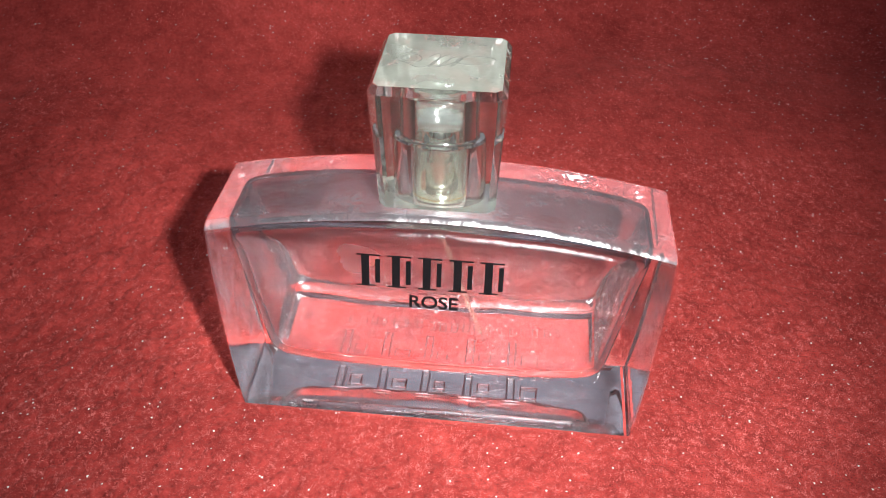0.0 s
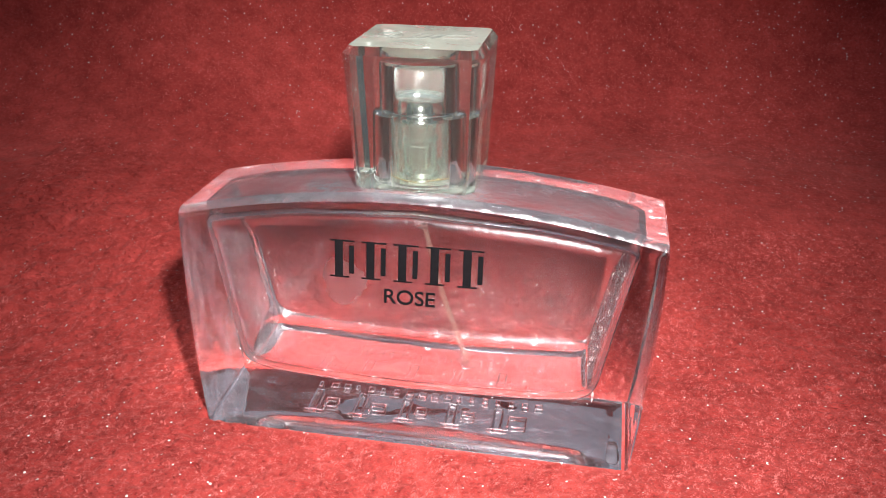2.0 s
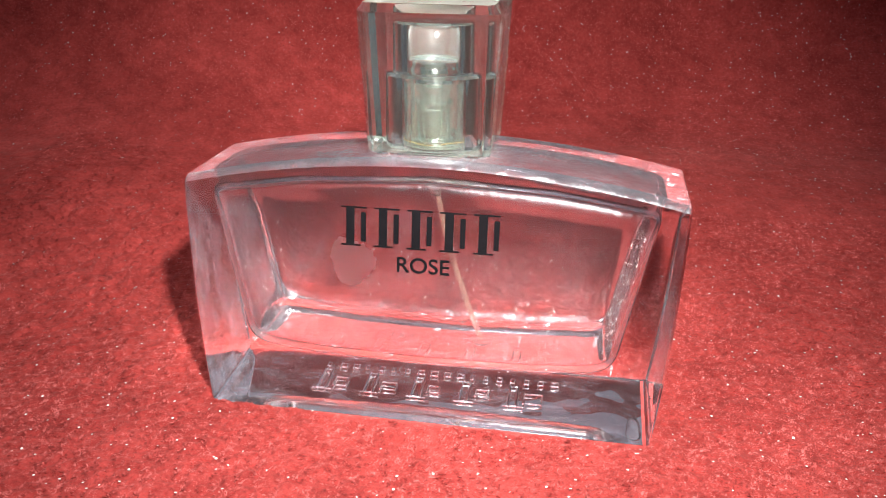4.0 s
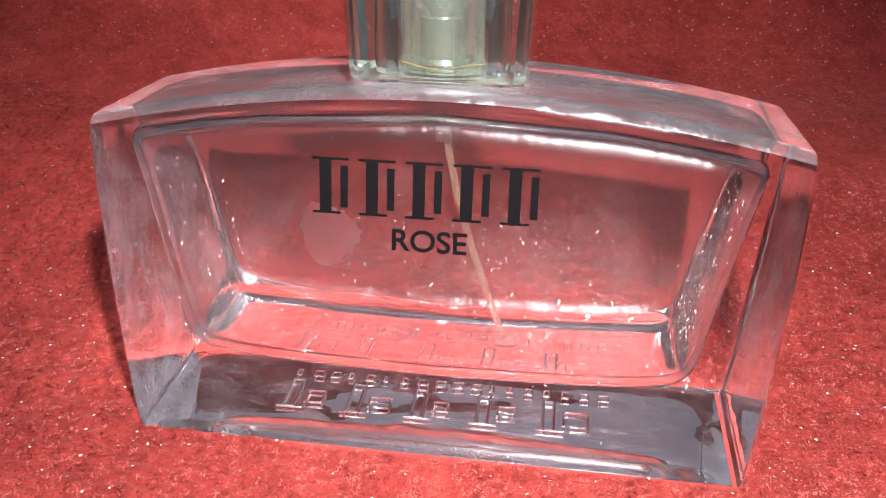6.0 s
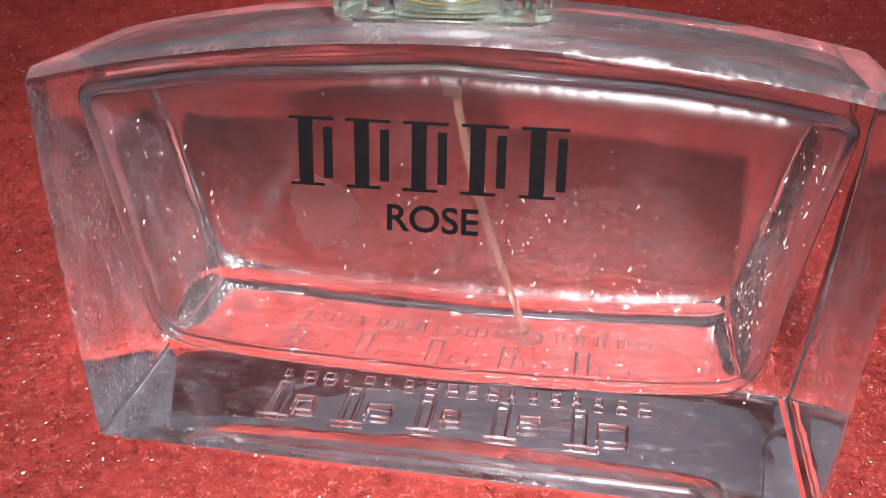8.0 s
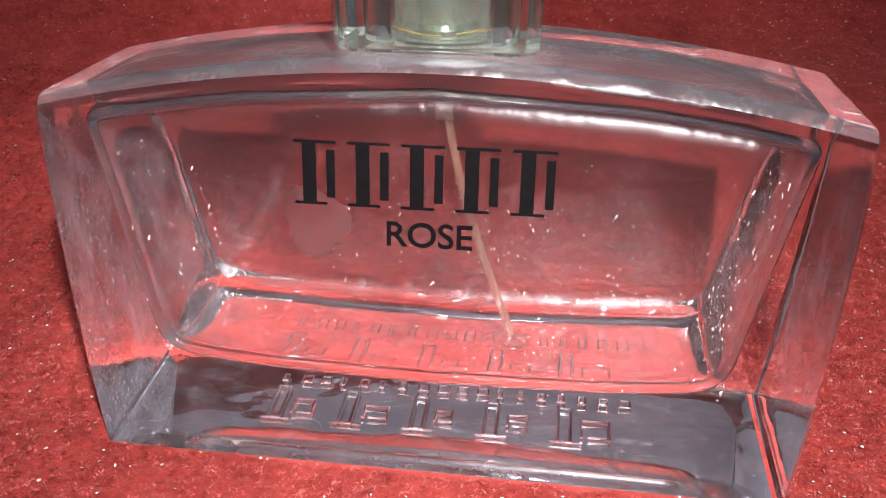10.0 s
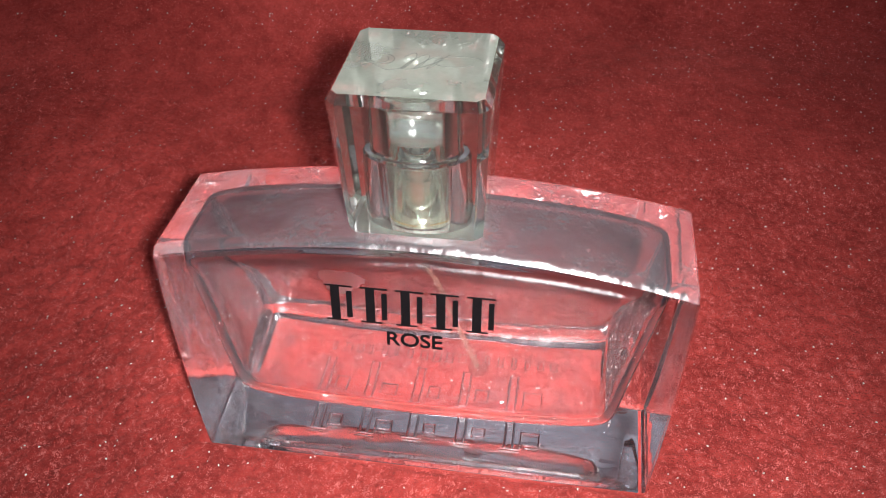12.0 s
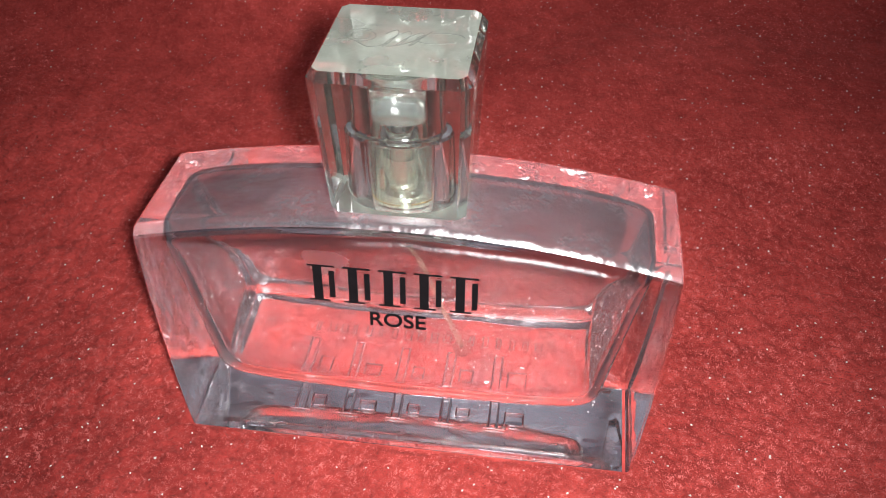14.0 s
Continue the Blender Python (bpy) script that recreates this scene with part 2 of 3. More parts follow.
# ---- the plush seat and its rising back: one sheet ----
def lattice(rng, xs, ss, size):
    """Smooth value noise over the plan, about -1 to 1, with cells of that size in metres."""
    a, b = (xs - xs[0]) / size, (ss - ss[0]) / size
    g = rng.uniform(-1, 1, (int(a[-1]) + 3, int(b[-1]) + 3))
    i, j = a.astype(int), b.astype(int)
    u, w = a - i, b - j
    u, w = u * u * (3 - 2 * u), w * w * (3 - 2 * w)
    u, w = u[:, None], w[None, :]
    g00, g10 = g[np.ix_(i, j)], g[np.ix_(i + 1, j)]
    g01, g11 = g[np.ix_(i, j + 1)], g[np.ix_(i + 1, j + 1)]
    return (g00 * (1 - u) + g10 * u) * (1 - w) + (g01 * (1 - u) + g11 * u) * w


BEND_R, BEND_A = 0.085, radians(70)


def ease(a, b, v):
    u = np.clip((v - a) / (b - a), 0, 1)
    return u * u * (3 - 2 * u)


def back_profile():
    """The seat's bend, the steep back and its rolled top, as a table of run and height along the cloth."""
    u = np.linspace(-0.7, 0.75, 2901)
    arc = BEND_R * BEND_A
    top = arc + 0.085
    roll = 0.030
    a = np.clip(u / BEND_R, 0, BEND_A) - np.clip((u - top) / roll, 0, BEND_A + radians(84))
    du = u[1] - u[0]
    y = np.cumsum(np.cos(a)) * du
    z = np.cumsum(np.sin(a)) * du
    k = np.searchsorted(u, 0.0)
    return u, y - y[k], z - z[k], a


BACK = back_profile()


def sheet_point(x, s):
    """Place and slope on the cover: a seat that swells behind the bottle, a bend, a steep back and its rolled top."""
    bend = 0.135 + np.clip(0.30 * x, -0.07, 0.02)
    rise = 0.020 * ease(0.0, 0.16, s) + 0.016 * ease(-0.055, -0.16, x) * ease(-0.03, 0.09, s) + 0.003 * ease(0.0, -0.08, s)
    u = s - bend
    return bend + np.interp(u, BACK[0], BACK[1]), rise + np.interp(u, BACK[0], BACK[2]), np.interp(u, BACK[0], BACK[3])


def pressed(x, y):
    """How far the rim of the bottle's foot presses the pile down, 0 to 1; less under its hollow middle."""
    out = np.maximum(np.abs(x) - 0.0505, np.abs(y) - 0.0196)
    return np.clip(1 - out / 0.0022, 0, 1) * (1 - 0.65 * ease(-0.0025, -0.0055, out))


RELIEF = {}


def plush_sheet():
    xs = np.concatenate([np.linspace(-0.6, -0.21, 40)[:-1], np.arange(-0.21, -0.12, 0.0012), np.arange(-0.12, 0.12, 0.0006), np.arange(0.12, 0.21, 0.0012), np.linspace(0.21, 0.6, 40)])
    ss = np.concatenate([np.linspace(-0.40, -0.10, 30)[:-1], np.arange(-0.10, 0.08, 0.0006), np.arange(0.08, 0.42, 0.0012), np.linspace(0.42, 0.80, 70)])
    rng = np.random.default_rng(4)
    shape = (len(xs), len(ss))
    h = 0.00055 * lattice(rng, xs, ss, 0.0013) + 0.0005 * lattice(rng, xs, ss, 0.0030) + 0.0005 * lattice(rng, xs, ss, 0.011) + 0.0016 * lattice(rng, xs, ss, 0.06)
    X, S = np.meshgrid(xs, ss, indexing="ij")
    y, z, a = sheet_point(X, S)
    press = pressed(X, y)
    h = h * (1 - 0.6 * ease(0.02, 0.10, S))
    h = h * (1 - 0.8 * press) - 0.0009 * ease(0.0, 0.35, press)
    RELIEF.update(x=xs, s=ss, h=h)
    co = np.stack([X, y - np.sin(a) * h, z + np.cos(a) * h], -1).reshape(-1, 3)
    n, k = shape
    i = np.arange(n - 1)[:, None] * k + np.arange(k - 1)[None, :]
    quads = np.stack([i, i + k, i + k + 1, i + 1], -1).reshape(-1, 4)
    me = bpy.data.meshes.new("plush_cover")
    me.from_pydata(co.tolist(), [], quads.tolist())
    me.materials.append(PLUSH)
    for p in me.polygons:
        p.use_smooth = True
    return tagged(new("ground", me), "red plush fabric cover with a rising back", "fabric", kind="structure")


def blades(name, count, length, width, mat, seed, lift, label, category, x_span, s_span, curl=0.5, proud=-0.00015):
    """Many short fibres lying on the cover, combed sideways in drifting directions."""
    rng = np.random.default_rng(seed)
    x = rng.uniform(*x_span, count)
    s = rng.uniform(*s_span, count)
    y, z, a = sheet_point(x, s)
    n = len(x)
    lift_h = RELIEF["h"][np.clip(np.searchsorted(RELIEF["x"], x), 0, len(RELIEF["x"]) - 1), np.clip(np.searchsorted(RELIEF["s"], s), 0, len(RELIEF["s"]) - 1)]
    plan = np.arange(700) * 0.0008
    clump = lattice(rng, plan, plan, 0.0013)
    row, col = ((x + 0.25) / 0.0008).astype(int), ((s + 0.1) / 0.0008).astype(int)
    lean = 2.2 * clump[np.clip(row, 0, 699), np.clip(col, 0, 699)]
    turn = lean + 0.9 * np.sin(23 * x + 4) * np.cos(31 * s + 1) + 0.5 * np.sin(71 * x - 60 * s) + rng.normal(0, 0.4, n) + np.where(rng.random(n) < 0.25, math.pi, 0)
    rise = np.clip(rng.normal(lift, 0.22, n), 0.08, 1.4) * (1 - 0.85 * pressed(x, y))
    across = np.stack([np.ones(n), np.zeros(n), np.zeros(n)], 1)
    along = np.stack([np.zeros(n), np.cos(a), np.sin(a)], 1)
    up = np.stack([np.zeros(n), -np.sin(a), np.cos(a)], 1)
    flat = across * np.cos(turn)[:, None] + along * np.sin(turn)[:, None]
    side = -across * np.sin(turn)[:, None] + along * np.cos(turn)[:, None]
    go = flat * np.cos(rise)[:, None] + up * np.sin(rise)[:, None]
    tip = flat * np.cos(rise * curl)[:, None] + up * np.sin(rise * curl)[:, None]
    ln = (length * rng.uniform(0.6, 1.3, n))[:, None]
    w = (width * rng.uniform(0.6, 1.3, n))[:, None]
    base = np.stack([x, y, z], 1) + up * (lift_h + proud)[:, None]
    mid = base + go * ln * 0.55
    end = mid + tip * ln * 0.45
    co = np.stack([base - side * w, base + side * w, mid + side * w * 1.1, mid - side * w * 1.1, end], 1).reshape(-1, 3)
    k = np.arange(n) * 5
    faces = [q for i in k.tolist() for q in ((i, i + 1, i + 2, i + 3), (i + 3, i + 2, i + 4))]
    me = bpy.data.meshes.new(name)
    me.from_pydata(co.tolist(), [], faces)
    me.materials.append(mat)
    return tagged(new(name, me), label, category, kind="stuff")


plush_sheet()
blades("plush_pile", 560000, 0.00060, 0.00012, PILE, 11, 0.62, "short red plush pile fibres of the cover", "pile", (-0.16, 0.16), (-0.085, 0.10))
blades("plush_pile", 120000, 0.0008, 0.00012, PILE, 13, 0.6, "flatter red plush pile fibres of the rising back", "pile", (-0.23, 0.21), (0.10, 0.26))
# pale flecks: some lint, the rest stand in for glints on the fibres
blades("lint", 3300, 0.00050, 0.00024, LINT_GLINT, 12, 0.25, "pale shiny lint flecks and painted fibre glints on the plush", "lint", (-0.2, 0.2), (-0.085, 0.34), proud=0.00035)

# ---- plain room that closes the place ----
WALL = simple_material("pale_wall_paint", (0.82, 0.84, 0.90), 0.8, 0.0, 30.0, 0.05)
FLOOR = simple_material("grey_floor", (0.30, 0.28, 0.27), 0.6, 0.0, 8.0, 0.15)


def slab(name, x0, x1, y0, y1, z0, z1, mat, label):
    bm = bmesh.new()
    box(bm, x0, x1, y0, y1, z0, z1)
    return tagged(part(name, bm, mat), label, name.split("_")[0], kind="structure")


slab("floor", -1.7, 1.7, -1.9, 1.3, -0.60, -0.50, FLOOR, "plain grey floor of the room")
slab("ceiling", -1.7, 1.7, -1.9, 1.3, 1.95, 2.05, WALL, "plain pale ceiling of the room")
slab("wall_north", -1.7, 1.7, 1.3, 1.4, -0.60, 2.05, WALL, "plain pale wall behind the seat")
slab("wall_south", -1.7, 1.7, -2.0, -1.9, -0.60, 2.05, WALL, "plain pale wall facing the seat")
slab("wall_east", 1.7, 1.8, -2.0, 1.4, -0.60, 2.05, WALL, "plain pale side wall")
slab("wall_west", -1.8, -1.7, -2.0, 1.4, -0.60, 2.05, WALL, "plain pale side wall")

bm = bmesh.new()
box(bm, -0.6, 0.6, -0.40, 0.13, -0.50, -0.012)
tagged(part("seat", bm, PLUSH), "red plush seat under the cover", "seat", kind="structure")
bm = bmesh.new()
box(bm, -0.6, 0.6, 0.13, 0.27, -0.50, -0.012)
tagged(part("seat_back", bm, PLUSH), "red plush block behind the seat", "seat", kind="structure")

# ---- the bottle ----
bottle = new("perfume_bottle")
tagged(bottle, "empty clear glass perfume bottle with square cap on red plush", "perfume bottle")


def arch(x):
    return 0.0604 - 0.0062 * (x / 0.055) ** 2


def front_y(z):
    return -0.0206 + (0.0206 - 0.0136) * z / 0.054


def back_y(z):
    return 0.0206 - (0.0206 - 0.0163) * z / 0.054


def body_outline():
    """Foot, right side, arched top and left side; the sides swell a little."""
    foot_l, foot_r, top_l, top_r = -0.0506, 0.0520, -0.0557, 0.0560
    pts = [(foot_l, 0.0), (foot_r, 0.0)]
    sides = [i / 8 for i in range(1, 8)]
    swell = lambda u: 0.0030 * u * (1 - u)
    pts += [(foot_r + (top_r - foot_r) * u + swell(u), arch(top_r) * u) for u in sides]
    n = 40
    for i in range(n + 1):
        x = top_r + (top_l - top_r) * i / n
        pts.append((x, arch(x)))
    pts += [(foot_l + (top_l - foot_l) * u - swell(u), arch(top_l) * u) for u in sides[::-1]]
    return pts


def cavity(bm):
    """The hollow inside: rounded oblong rings that narrow downwards, under an arched roof."""
    levels = [(0.0, 0.885, 0.46), (0.003, 0.905, 0.57), (0.011, 0.930, 0.69), (0.026, 0.955, 0.80), (0.048, 0.976, 0.890), (0.076, 0.990, 0.950), (0.11, 0.998, 0.985), (0.14, 1.0, 1.0)]
    levels += [(0.14 + 0.78 * i / 10, 1.0, 1.0) for i in range(1, 11)] + [(0.955, 0.999, 0.975), (0.975, 0.994, 0.93), (0.990, 0.985, 0.86), (0.998, 0.975, 0.77), (1.0, 0.965, 0.66)]
    steps = 96
    rings = []
    for h, ka, kb in levels:
        zc = 0.0105 + h * 0.044
        a = (0.0428 + (0.0505 - 0.0428) * min(1.0, h * 1.05)) * ka
        b = (0.0122 - 0.0008 * h) * kb
        ring = []
        for i in range(steps):
            t = 2 * math.pi * i / steps
            c, s = math.cos(t), math.sin(t)
            e = 0.22
            x = a * math.copysign(abs(c) ** e, c)
            y = b * math.copysign(abs(s) ** e, s)
            roof = 0.0562 - 0.0050 * (x / 0.050) ** 2
            floor = 0.0098 + 0.0022 * (x / 0.043) ** 2
            ring.append(bm.verts.new((x, y, floor + h * (roof - floor))))
        rings.append(ring)
    for p, q in zip(rings, rings[1:]):
        for i in range(steps):
            j = (i + 1) % steps
            bm.faces.new((p[j], p[i], q[i], q[j]))
    # roof and floor as strips across the depth
    for ring, up in ((rings[-1], True), (rings[0], False)):
        half = steps // 2
        for i in range(half):
            a, b, c, d = ring[i], ring[i + 1], ring[(steps - i - 1) % steps], ring[(steps - i) % steps]
            f = list(dict.fromkeys((a, b, c, d)))
            if len(f) > 2:
                bm.faces.new(f[::-1] if up else f)


def pane(ob):
    ob.visible_shadow = False
    return ob


def keep_faces(bm, wanted):
    """A copy of bm with only the faces whose material index is wanted."""
    c = bm.copy()
    bmesh.ops.delete(c, geom=[f for f in c.faces if f.material_index != wanted], context="FACES")
    for f in c.faces:
        f.material_index = 0
    return c


def recess(x, y):
    """Height of the hollowed underside above the rim it stands on."""
    u, v = min(1.0, abs(x) / 0.0490), min(1.0, abs(y) / 0.0190)
    return 0.0010 * (1 - u ** 20) * (1 - v ** 12)


def hollow_foot(bm):
    """The underside inside the bevel: a grid that rises from the rim into a shallow recess."""
    x1, y0, y1 = 0.0505, front_y(0) + 0.0008, back_y(0) - 0.0008
    nx, ny = 64, 26
    g = [[bm.verts.new((-x1 + 2 * x1 * i / nx, y0 + (y1 - y0) * j / ny, recess(-x1 + 2 * x1 * i / nx, y0 + (y1 - y0) * j / ny))) for j in range(ny + 1)] for i in range(nx + 1)]
    for i in range(nx):
        for j in range(ny):
            bm.faces.new((g[i][j], g[i][j + 1], g[i + 1][j + 1], g[i + 1][j]))


def glass_body():
    bm = bmesh.new()
    pts = body_outline()
    fr = [bm.verts.new((x, front_y(z), z)) for x, z in pts]
    bk = [bm.verts.new((x, back_y(z), z)) for x, z in pts]
    ff = bm.faces.new(fr)
    fb = bm.faces.new(bk[::-1])
    n = len(pts)
    for i in range(n):
        j = (i + 1) % n
        bm.faces.new((fr[j], fr[i], bk[i], bk[j]))
    bm.normal_update()
    rim = {v for v in fr + bk if v.co.z > 0.052}
    top = [e for e in bm.edges if (ff in e.link_faces or fb in e.link_faces) and e.verts[0] in rim and e.verts[1] in rim]
    bmesh.ops.bevel(bm, geom=top, offset=0.0026, segments=7, profile=0.5, affect="EDGES", clamp_overlap=True)
    bm.normal_update()
    edges = [e for e in bm.edges if e.is_manifold and e.calc_face_angle(0.0) > radians(35)]
    bmesh.ops.bevel(bm, geom=edges, offset=0.0008, segments=3, profile=0.5, affect="EDGES", clamp_overlap=True)
    bmesh.ops.recalc_face_normals(bm, faces=bm.faces)
    bm.normal_update()
    for f in bm.faces:
        nx, ny, nz = f.normal
        if nz > 0.55 and f.calc_center_median().z > 0.05:
            k = 0
        elif nz < -0.6:
            k = 1
        elif ny < -0.55:
            k = 2
        elif ny > 0.55:
            k = 3
        else:
            k = 4 if nx < 0 else 5
        f.material_index = k
    made = {}
    for k, name, mat, label in ((0, "shoulder", DUSTY, "arched dusty glass shoulder"), (1, "foot", FOOT_GLASS, ""), (2, "front_wall", GLASS, ""), (3, "back_wall", BACK_GLASS, ""),
                                (4, "side_wall", SIDE_GLASS, ""), (5, "side_wall", SIDE_GLASS, "")):
        piece = keep_faces(bm, k)
        if name == "foot":
            bmesh.ops.delete(piece, geom=[f for f in piece.faces if f.normal.z < -0.999 and f.calc_area() > 1e-4], context="FACES")
            hollow_foot(piece)
        ob = weighted(part(name, piece, mat, bottle, label))
        if k in (1, 2):
            pane(ob)
        made[name] = ob
    bm.free()
    inner = bmesh.new()
    cavity(inner)
    pane(part("inner_wall", inner, INNER, bottle, "smooth rounded inner wall of the hollow", 60))
    return made


walls = glass_body()


def moulded_strokes(strokes, radius):
    """One unreadable raised sign moulded into the underside: rounded strokes in the glass."""
    bm = bmesh.new()
    for pts in strokes:
        rod([(px, py, recess(px, py) + 0.0005) for px, py in pts], radius, 6, bm)
    bmesh.ops.recalc_face_normals(bm, faces=bm.faces)
    bmesh.ops.reverse_faces(bm, faces=bm.faces)
    return pane(part("moulded_mark", bm, MARK_GLASS, walls["foot"], "", 60))


def moulded_bar(x, w, y0, y1, radius):
    """A plain raised outline, open at one corner."""
    moulded_strokes(([(x, y0), (x, y1), (x + w, y1), (x + w, y0), (x + w * 0.25, y0)],), radius)


mark_rng = random.Random(3)
for i in range(5):
    x = -0.0270 + 0.0116 * i
    moulded_bar(x, 0.0019, -0.0080, 0.0042, 0.00030)
    moulded_bar(x + 0.0036, mark_rng.uniform(0.0026, 0.0046), mark_rng.uniform(-0.0075, -0.0040), mark_rng.uniform(-0.0010, 0.0010), 0.00026)
    moulded_strokes(([(x - 0.0012, -0.0082), (x + 0.0036, -0.0082)],), 0.00022)
for i in range(18):
    moulded_bar(-0.0270 + 0.0033 * i, mark_rng.uniform(0.0006, 0.0018), 0.0062 + mark_rng.uniform(0.0, 0.0006), 0.0092, 0.00018)


def printed_mark(x, z0, z1, width):
    """One plain block of the printed band: a heavy upright, a light one and thin feet."""
    bm = bmesh.new()
    h = z1 - z0
    t = 0.00012

    def bar(xa, xb, za, zb):
        v = []
        for px, pz in ((xa, za), (xb, za), (xb, zb), (xa, zb)):
            v.append((px, front_y(pz) - 0.00004, pz))
        a = [bm.verts.new(c) for c in v]
        b = [bm.verts.new((c[0], c[1] - t, c[2])) for c in v]
        bm.faces.new(a)
        bm.faces.new(b[::-1])
        for i in range(4):
            j = (i + 1) % 4
            bm.faces.new((a[j], a[i], b[i], b[j]))

    bar(x + width * 0.16, x + width * 0.42, z0 + h * 0.04, z1 - h * 0.04)
    bar(x, x + width * 0.80, z1 - h * 0.04, z1)
    bar(x, x + width * 0.62, z0, z0 + h * 0.04)
    bar(x + width * 0.62, x + width * 0.78, z0 + h * 0.12, z1 - h * 0.14)
    bmesh.ops.recalc_face_normals(bm, faces=bm.faces)
    return part("printed_mark", bm, INK, bottle)


for i in range(5):
    printed_mark(-0.0186 + 0.00736 * i, 0.0410, 0.0498, 0.0072)


def printed_word(text, x0, x1, z0, z1):
    """A word printed on the sloping front, fitted to a box."""
    curve = bpy.data.curves.new("word", "FONT")
    curve.body, curve.extrude, curve.offset = text, 0.01, 0.012
    made = bpy.data.objects.new("word", curve)
    me = bpy.data.meshes.new_from_object(made)
    bpy.data.objects.remove(made)
    bm = bmesh.new()
    bm.from_mesh(me)
    bpy.data.meshes.remove(me)
    xs, ys = [v.co.x for v in bm.verts], [v.co.y for v in bm.verts]
    for v in bm.verts:
        z = z0 + (z1 - z0) * (v.co.y - min(ys)) / (max(ys) - min(ys))
        x = x0 + (x1 - x0) * (v.co.x - min(xs)) / (max(xs) - min(xs))
        v.co = (x, front_y(z) - 0.00010 - 0.006 * v.co.z, z)
    bmesh.ops.recalc_face_normals(bm, faces=bm.faces)
    return part("printed_word", bm, INK, bottle)


printed_word("ROSE", -0.0059, 0.0059, 0.0357, 0.0392)


def block(bm, levels):
    """Stacked rings of a rectangle with cut corners: (z, half width, half depth, cut)."""
    rings = []
    for z, a, b, c in levels:
        pts = ((-a + c, -b), (a - c, -b), (a, -b + c), (a, b - c), (a - c, b), (-a + c, b), (-a, b - c), (-a, -b + c))
        rings.append([bm.verts.new((x, y, z)) for x, y in pts])
    for p, q in zip(rings, rings[1:]):
        for i in range(8):
            j = (i + 1) % 8
            bm.faces.new((p[i], p[j], q[j], q[i]))
    bm.faces.new(rings[0][::-1])
    bm.faces.new(rings[-1])


CAP = pose(-0.0001, 0.0013, 0.0003, 0, 0, 0.3)


def cap_part():
    bm = bmesh.new()
    block(bm, [(0.0606, 0.0127, 0.0116, 0.0016), (0.0612, 0.0134, 0.0123, 0.0017), (0.0908, 0.0148, 0.0143, 0.0020), (0.0925, 0.0136, 0.0131, 0.0013)])
    bm.normal_update()
    for f in bm.faces:
        nx, ny, nz = f.normal
        f.material_index = 1 if nz > 0.9 else 3 if nz < -0.5 else (2 if ny > 0.3 or abs(nx) > 0.8 else 0)
    front = keep_faces(bm, 0)
    # the stepped bore, closed at the foot by a thin floor
    lathe([(0.0, 0.0613), (0.0106, 0.0613), (0.0108, 0.0640), (0.0105, 0.0770), (0.0101, 0.0776), (0.0091, 0.0778), (0.0089, 0.0782), (0.0088, 0.0880), (0.0084, 0.0885), (0.0, 0.0886)], 56, front, True)
    ob = pane(part("cap", front, ACRYLIC, bottle, "square clear acrylic cap with cut corners", 25))
    ob.matrix_basis = CAP
    pane(part("cap_top", keep_faces(bm, 1), ACRYLIC_TOP, ob, "hazy scratched top of the cap"))
    pane(part("cap_rim", keep_faces(bm, 3), ACRYLIC_RIM, ob, "pale frosted underside of the cap"))
    part("cap_back", keep_faces(bm, 2), ACRYLIC, ob, "", 25)
    bm.free()
    return ob


cap = cap_part()


def flourish():
    """A thin curling flourish engraved across the top of the cap: a scroll, slanting waves and a long oval."""
    scroll = [(-0.0072 + 0.0034 * (1 - 0.6 * u) * math.cos(12 * u + 1.2), 0.0006 + 0.0026 * (1 - 0.45 * u) * math.sin(12 * u + 1.2)) for u in [i / 48 for i in range(49)]]
    tail = [(-0.0115 + 0.0098 * u, -0.0024 + 0.0012 * math.sin(7 * u)) for u in [i / 20 for i in range(21)]]
    waves = [(-0.0030 + 0.0072 * u + 0.0016 * math.sin(19 * u), 0.0034 * math.sin(19 * u + 0.5) * (1 - 0.3 * u)) for u in [i / 60 for i in range(61)]]
    cross = [(-0.0022 + 0.0075 * u, -0.0030 + 0.0064 * u * u) for u in [i / 16 for i in range(17)]]
    oval = [(0.0072 + 0.0042 * math.cos(a) + 0.0012 * math.sin(a), 0.0008 + 0.0021 * math.sin(a)) for a in [0.3 + 5.4 * i / 30 for i in range(31)]]
    bm = bmesh.new()
    for line in (scroll, tail, waves, cross, oval):
        rod([(x, y, 0.09253) for x, y in line], 0.00008, 5, bm)
    return part("engraving", bm, SCRATCH, cap, "thin curling engraved flourish")


flourish()

PUMP = [(0.0, 0.0618), (0.0076, 0.0618), (0.0076, 0.0628), (0.0060, 0.0633), (0.0060, 0.0694), (0.0064, 0.0698), (0.0064, 0.0706), (0.0054, 0.0711),
        (0.0053, 0.0727), (0.0064, 0.0733), (0.0066, 0.0748), (0.0060, 0.0761), (0.0047, 0.0769), (0.0045, 0.0785), (0.0037, 0.0794), (0.0, 0.0797)]
pump = part("pump", lathe(PUMP, 48), SILVER, bottle, "ringed silver metal spray pump", 35)
pump.matrix_basis = CAP
pane(part("button", lathe([(0.0, 0.0802), (0.0076, 0.0802), (0.0082, 0.0806), (0.0083, 0.0812), (0.0083, 0.0866), (0.0078, 0.0873), (0.0, 0.0876)], 48), SMOKY, pump, "grey translucent plastic spray button", 40))
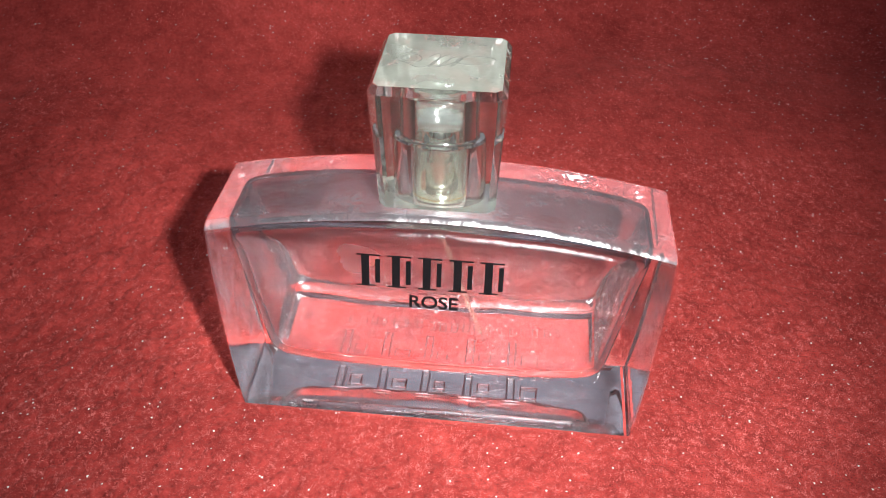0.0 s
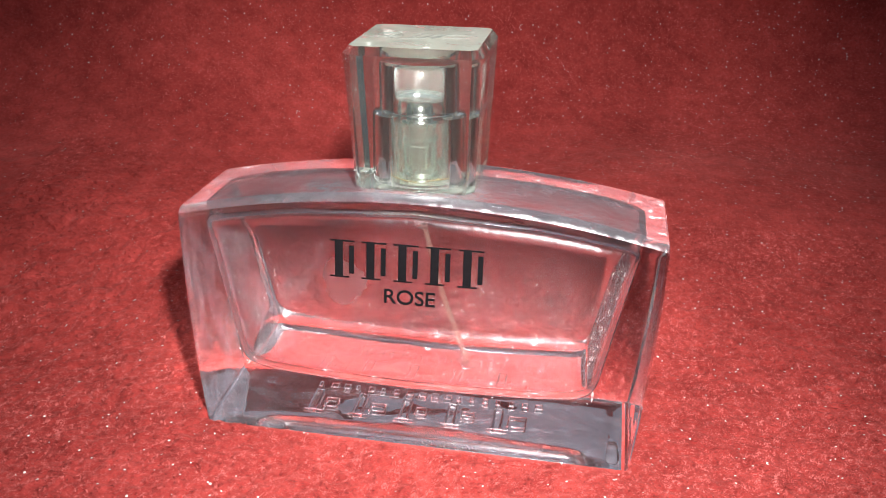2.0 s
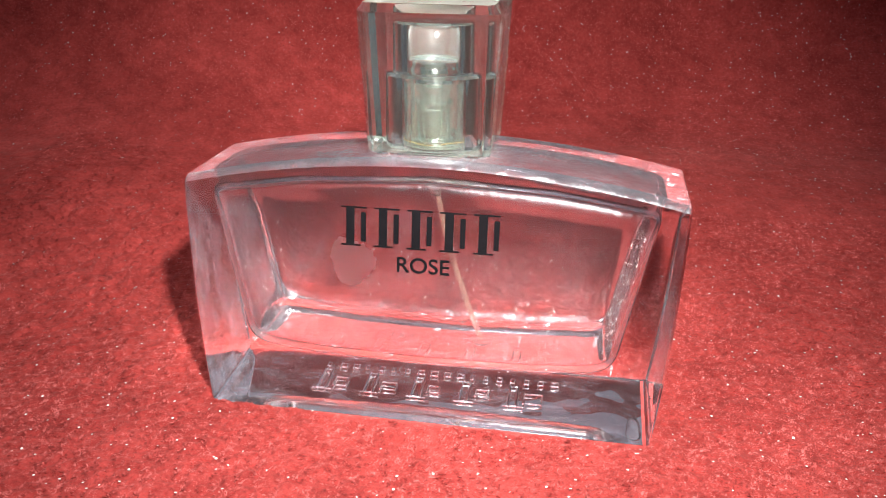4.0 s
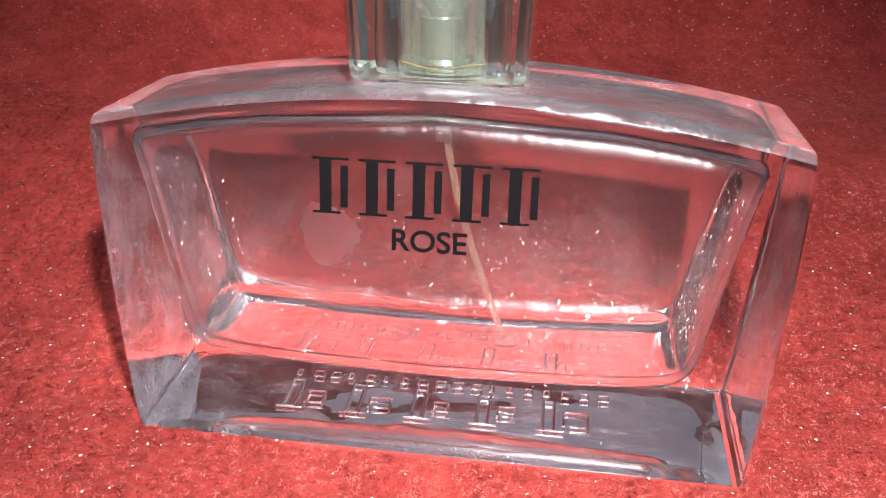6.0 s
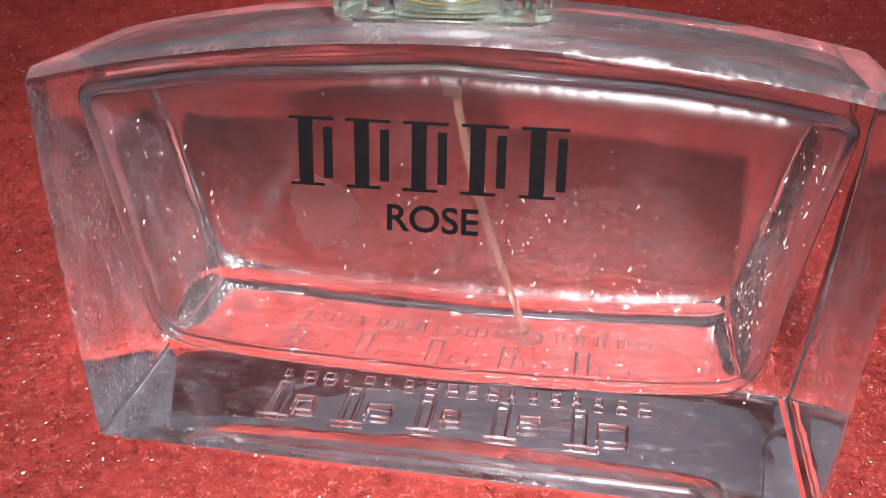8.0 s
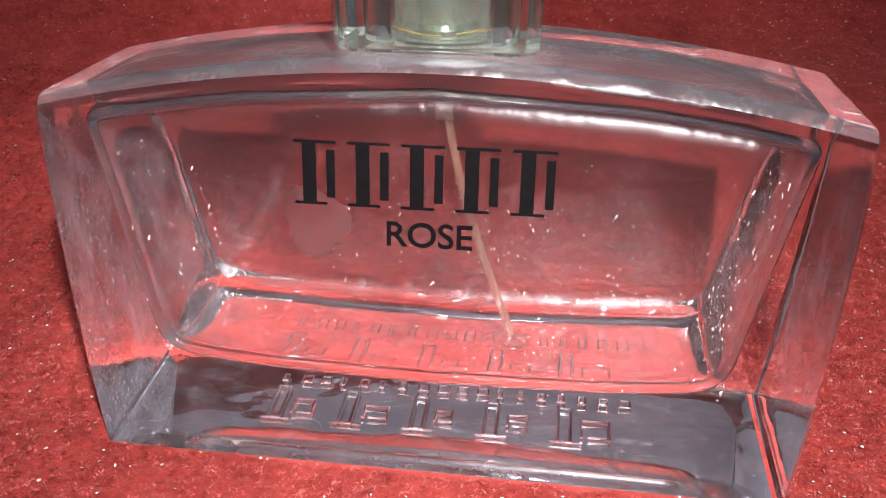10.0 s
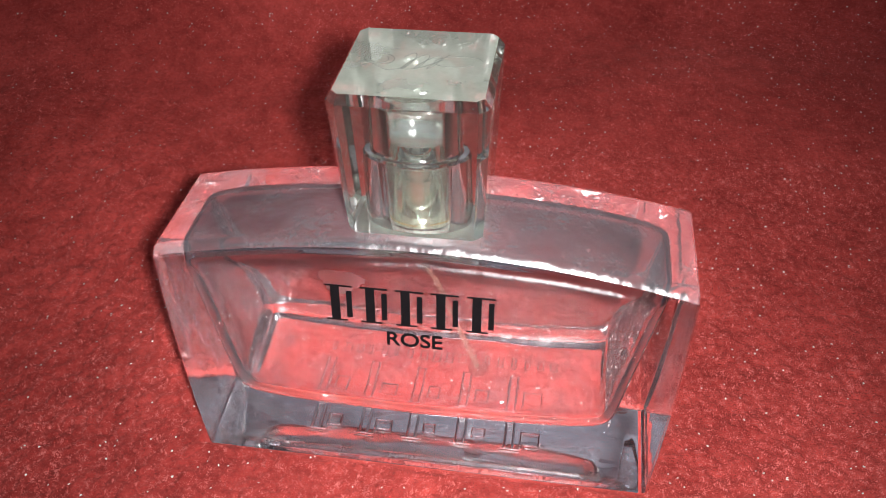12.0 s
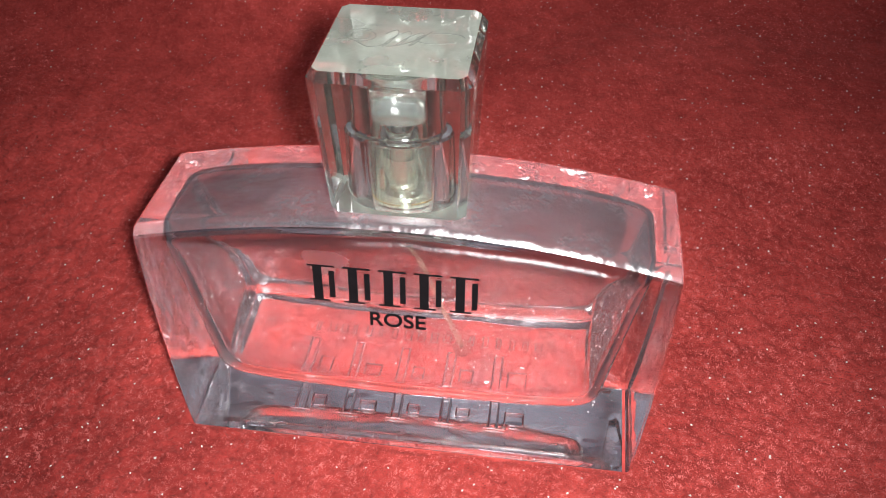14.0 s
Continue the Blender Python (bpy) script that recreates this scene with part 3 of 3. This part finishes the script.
pane(part("collar", lathe([(0.0, 0.0614), (0.0099, 0.0614), (0.0099, 0.0755), (0.0098, 0.0760), (0.0095, 0.0760), (0.0094, 0.0756), (0.0094, 0.0617), (0.0, 0.0617)], 56), COLLAR, pump, "clear plastic collar", 40))
bm = bmesh.new()
box(bm, -0.0046, -0.0034, -0.0074, -0.0064, 0.0640, 0.0694)
part("clip", bm, BRIGHT, pump, "bright metal clip")
for a0, a1 in ((-1.3, 0.1), (2.9, 3.9), (-2.3, -1.5)):
    arc = [(0.0102 * math.cos(a), 0.0102 * math.sin(a), 0.0631 + 0.0003 * math.sin(5 * a)) for a in [a0 + (a1 - a0) * i / 16 for i in range(17)]]
    part("residue", rod(arc, 0.00012, 6), AMBER, pump, "amber residue round the collar")

# dip tube inside the hollow
tube_pts = []
for i in range(25):
    u = i / 24
    tube_pts.append((0.0003 + 0.0108 * (0.25 * u + 0.75 * u * u * (1.6 - 0.6 * u)), 0.002 * u, 0.0515 - 0.0405 * u))
tube = part("dip_tube", rod(tube_pts, 0.00062, 12), TUBE, bottle, "thin yellowish plastic dip tube", 40)
part("socket", lathe([(0.0, 0.0492), (0.0013, 0.0492), (0.0013, 0.0535), (0.0024, 0.0537), (0.0024, 0.0552), (0.0, 0.0553)], 24), COLLAR, tube, "pale tube socket", 40)

part("droplet", lathe([(0.0, 0.0096), (0.0022, 0.0097), (0.0023, 0.0100), (0.0017, 0.0104), (0.0009, 0.0103), (0.0, 0.0102)], 28, None, False, (0.0114, 0.0020)), BEAD_GLASS, bottle, "small clear droplet under the tube", 60).visible_shadow = False

# a pale patch of old label glue on the back
rng = random.Random(8)
bm = bmesh.new()
loop = []
for i in range(40):
    a = 2 * math.pi * i / 40
    r = 1 + 0.12 * math.sin(3 * a + 1) + 0.07 * rng.uniform(-1, 1)
    px, pz = -0.0255 + 0.0058 * r * math.cos(a), 0.0215 + 0.0068 * r * math.sin(a)
    loop.append((px, back_y(pz) + 0.00006, pz))
a = [bm.verts.new(c) for c in loop]
b = [bm.verts.new((x, y + 0.00012, z)) for x, y, z in loop]
bm.faces.new(a)
bm.faces.new(b[::-1])
for i in range(40):
    bm.faces.new((a[(i + 1) % 40], a[i], b[i], b[(i + 1) % 40]))
bmesh.ops.recalc_face_normals(bm, faces=bm.faces)
pane(part("label_patch", bm, FILM, bottle, "pale patch of label residue"))


def specks_glints():
    """Dried specks on the inner wall, with more white beads added as glints."""
    rng = np.random.default_rng(21)
    bm = bmesh.new()
    for k in range(820):
        face = rng.random()
        z = 0.0115 + 0.038 * rng.random() ** 1.7
        half = 0.0425 + 0.0075 * (z - 0.0105) / 0.044
        depth = 0.0122 - 0.0008 * (z - 0.0105) / 0.044 - 0.0001
        x = rng.uniform(-0.97, 0.97) * half
        if rng.random() < 0.3:
            x = half * rng.uniform(0.05, 0.7)
        elif rng.random() < 0.45:
            x = math.copysign(half * (1 - 0.25 * rng.random() ** 2) - 0.0012, x)
        if face < 0.34:
            c = (x, depth, z)
        elif face < 0.42:
            c = (x, -depth, z)
        elif face < 0.84:
            c = (math.copysign(half - 0.0002, x), rng.uniform(-0.008, 0.008), z)
        else:
            c = (x, rng.uniform(-0.007, 0.007), 0.0100 + 0.0022 * (x / 0.043) ** 2)
        r = 0.00005 + 0.00014 * rng.random() ** 3
        m = Matrix.Translation(c) @ Matrix.Rotation(rng.uniform(-0.6, 0.6), 4, "Y") @ Matrix.Diagonal((rng.uniform(0.6, 1.3), 0.7, rng.uniform(0.7, 3.4), 1))
        bmesh.ops.create_icosphere(bm, subdivisions=1, radius=r, matrix=m)
    ob = pane(part("specks_glints", bm, SPECK_GLINT, bottle, "tiny dried specks and white stand-in glints on the inner glass", 80))
    return tagged(ob, kind="stuff")


specks_glints()
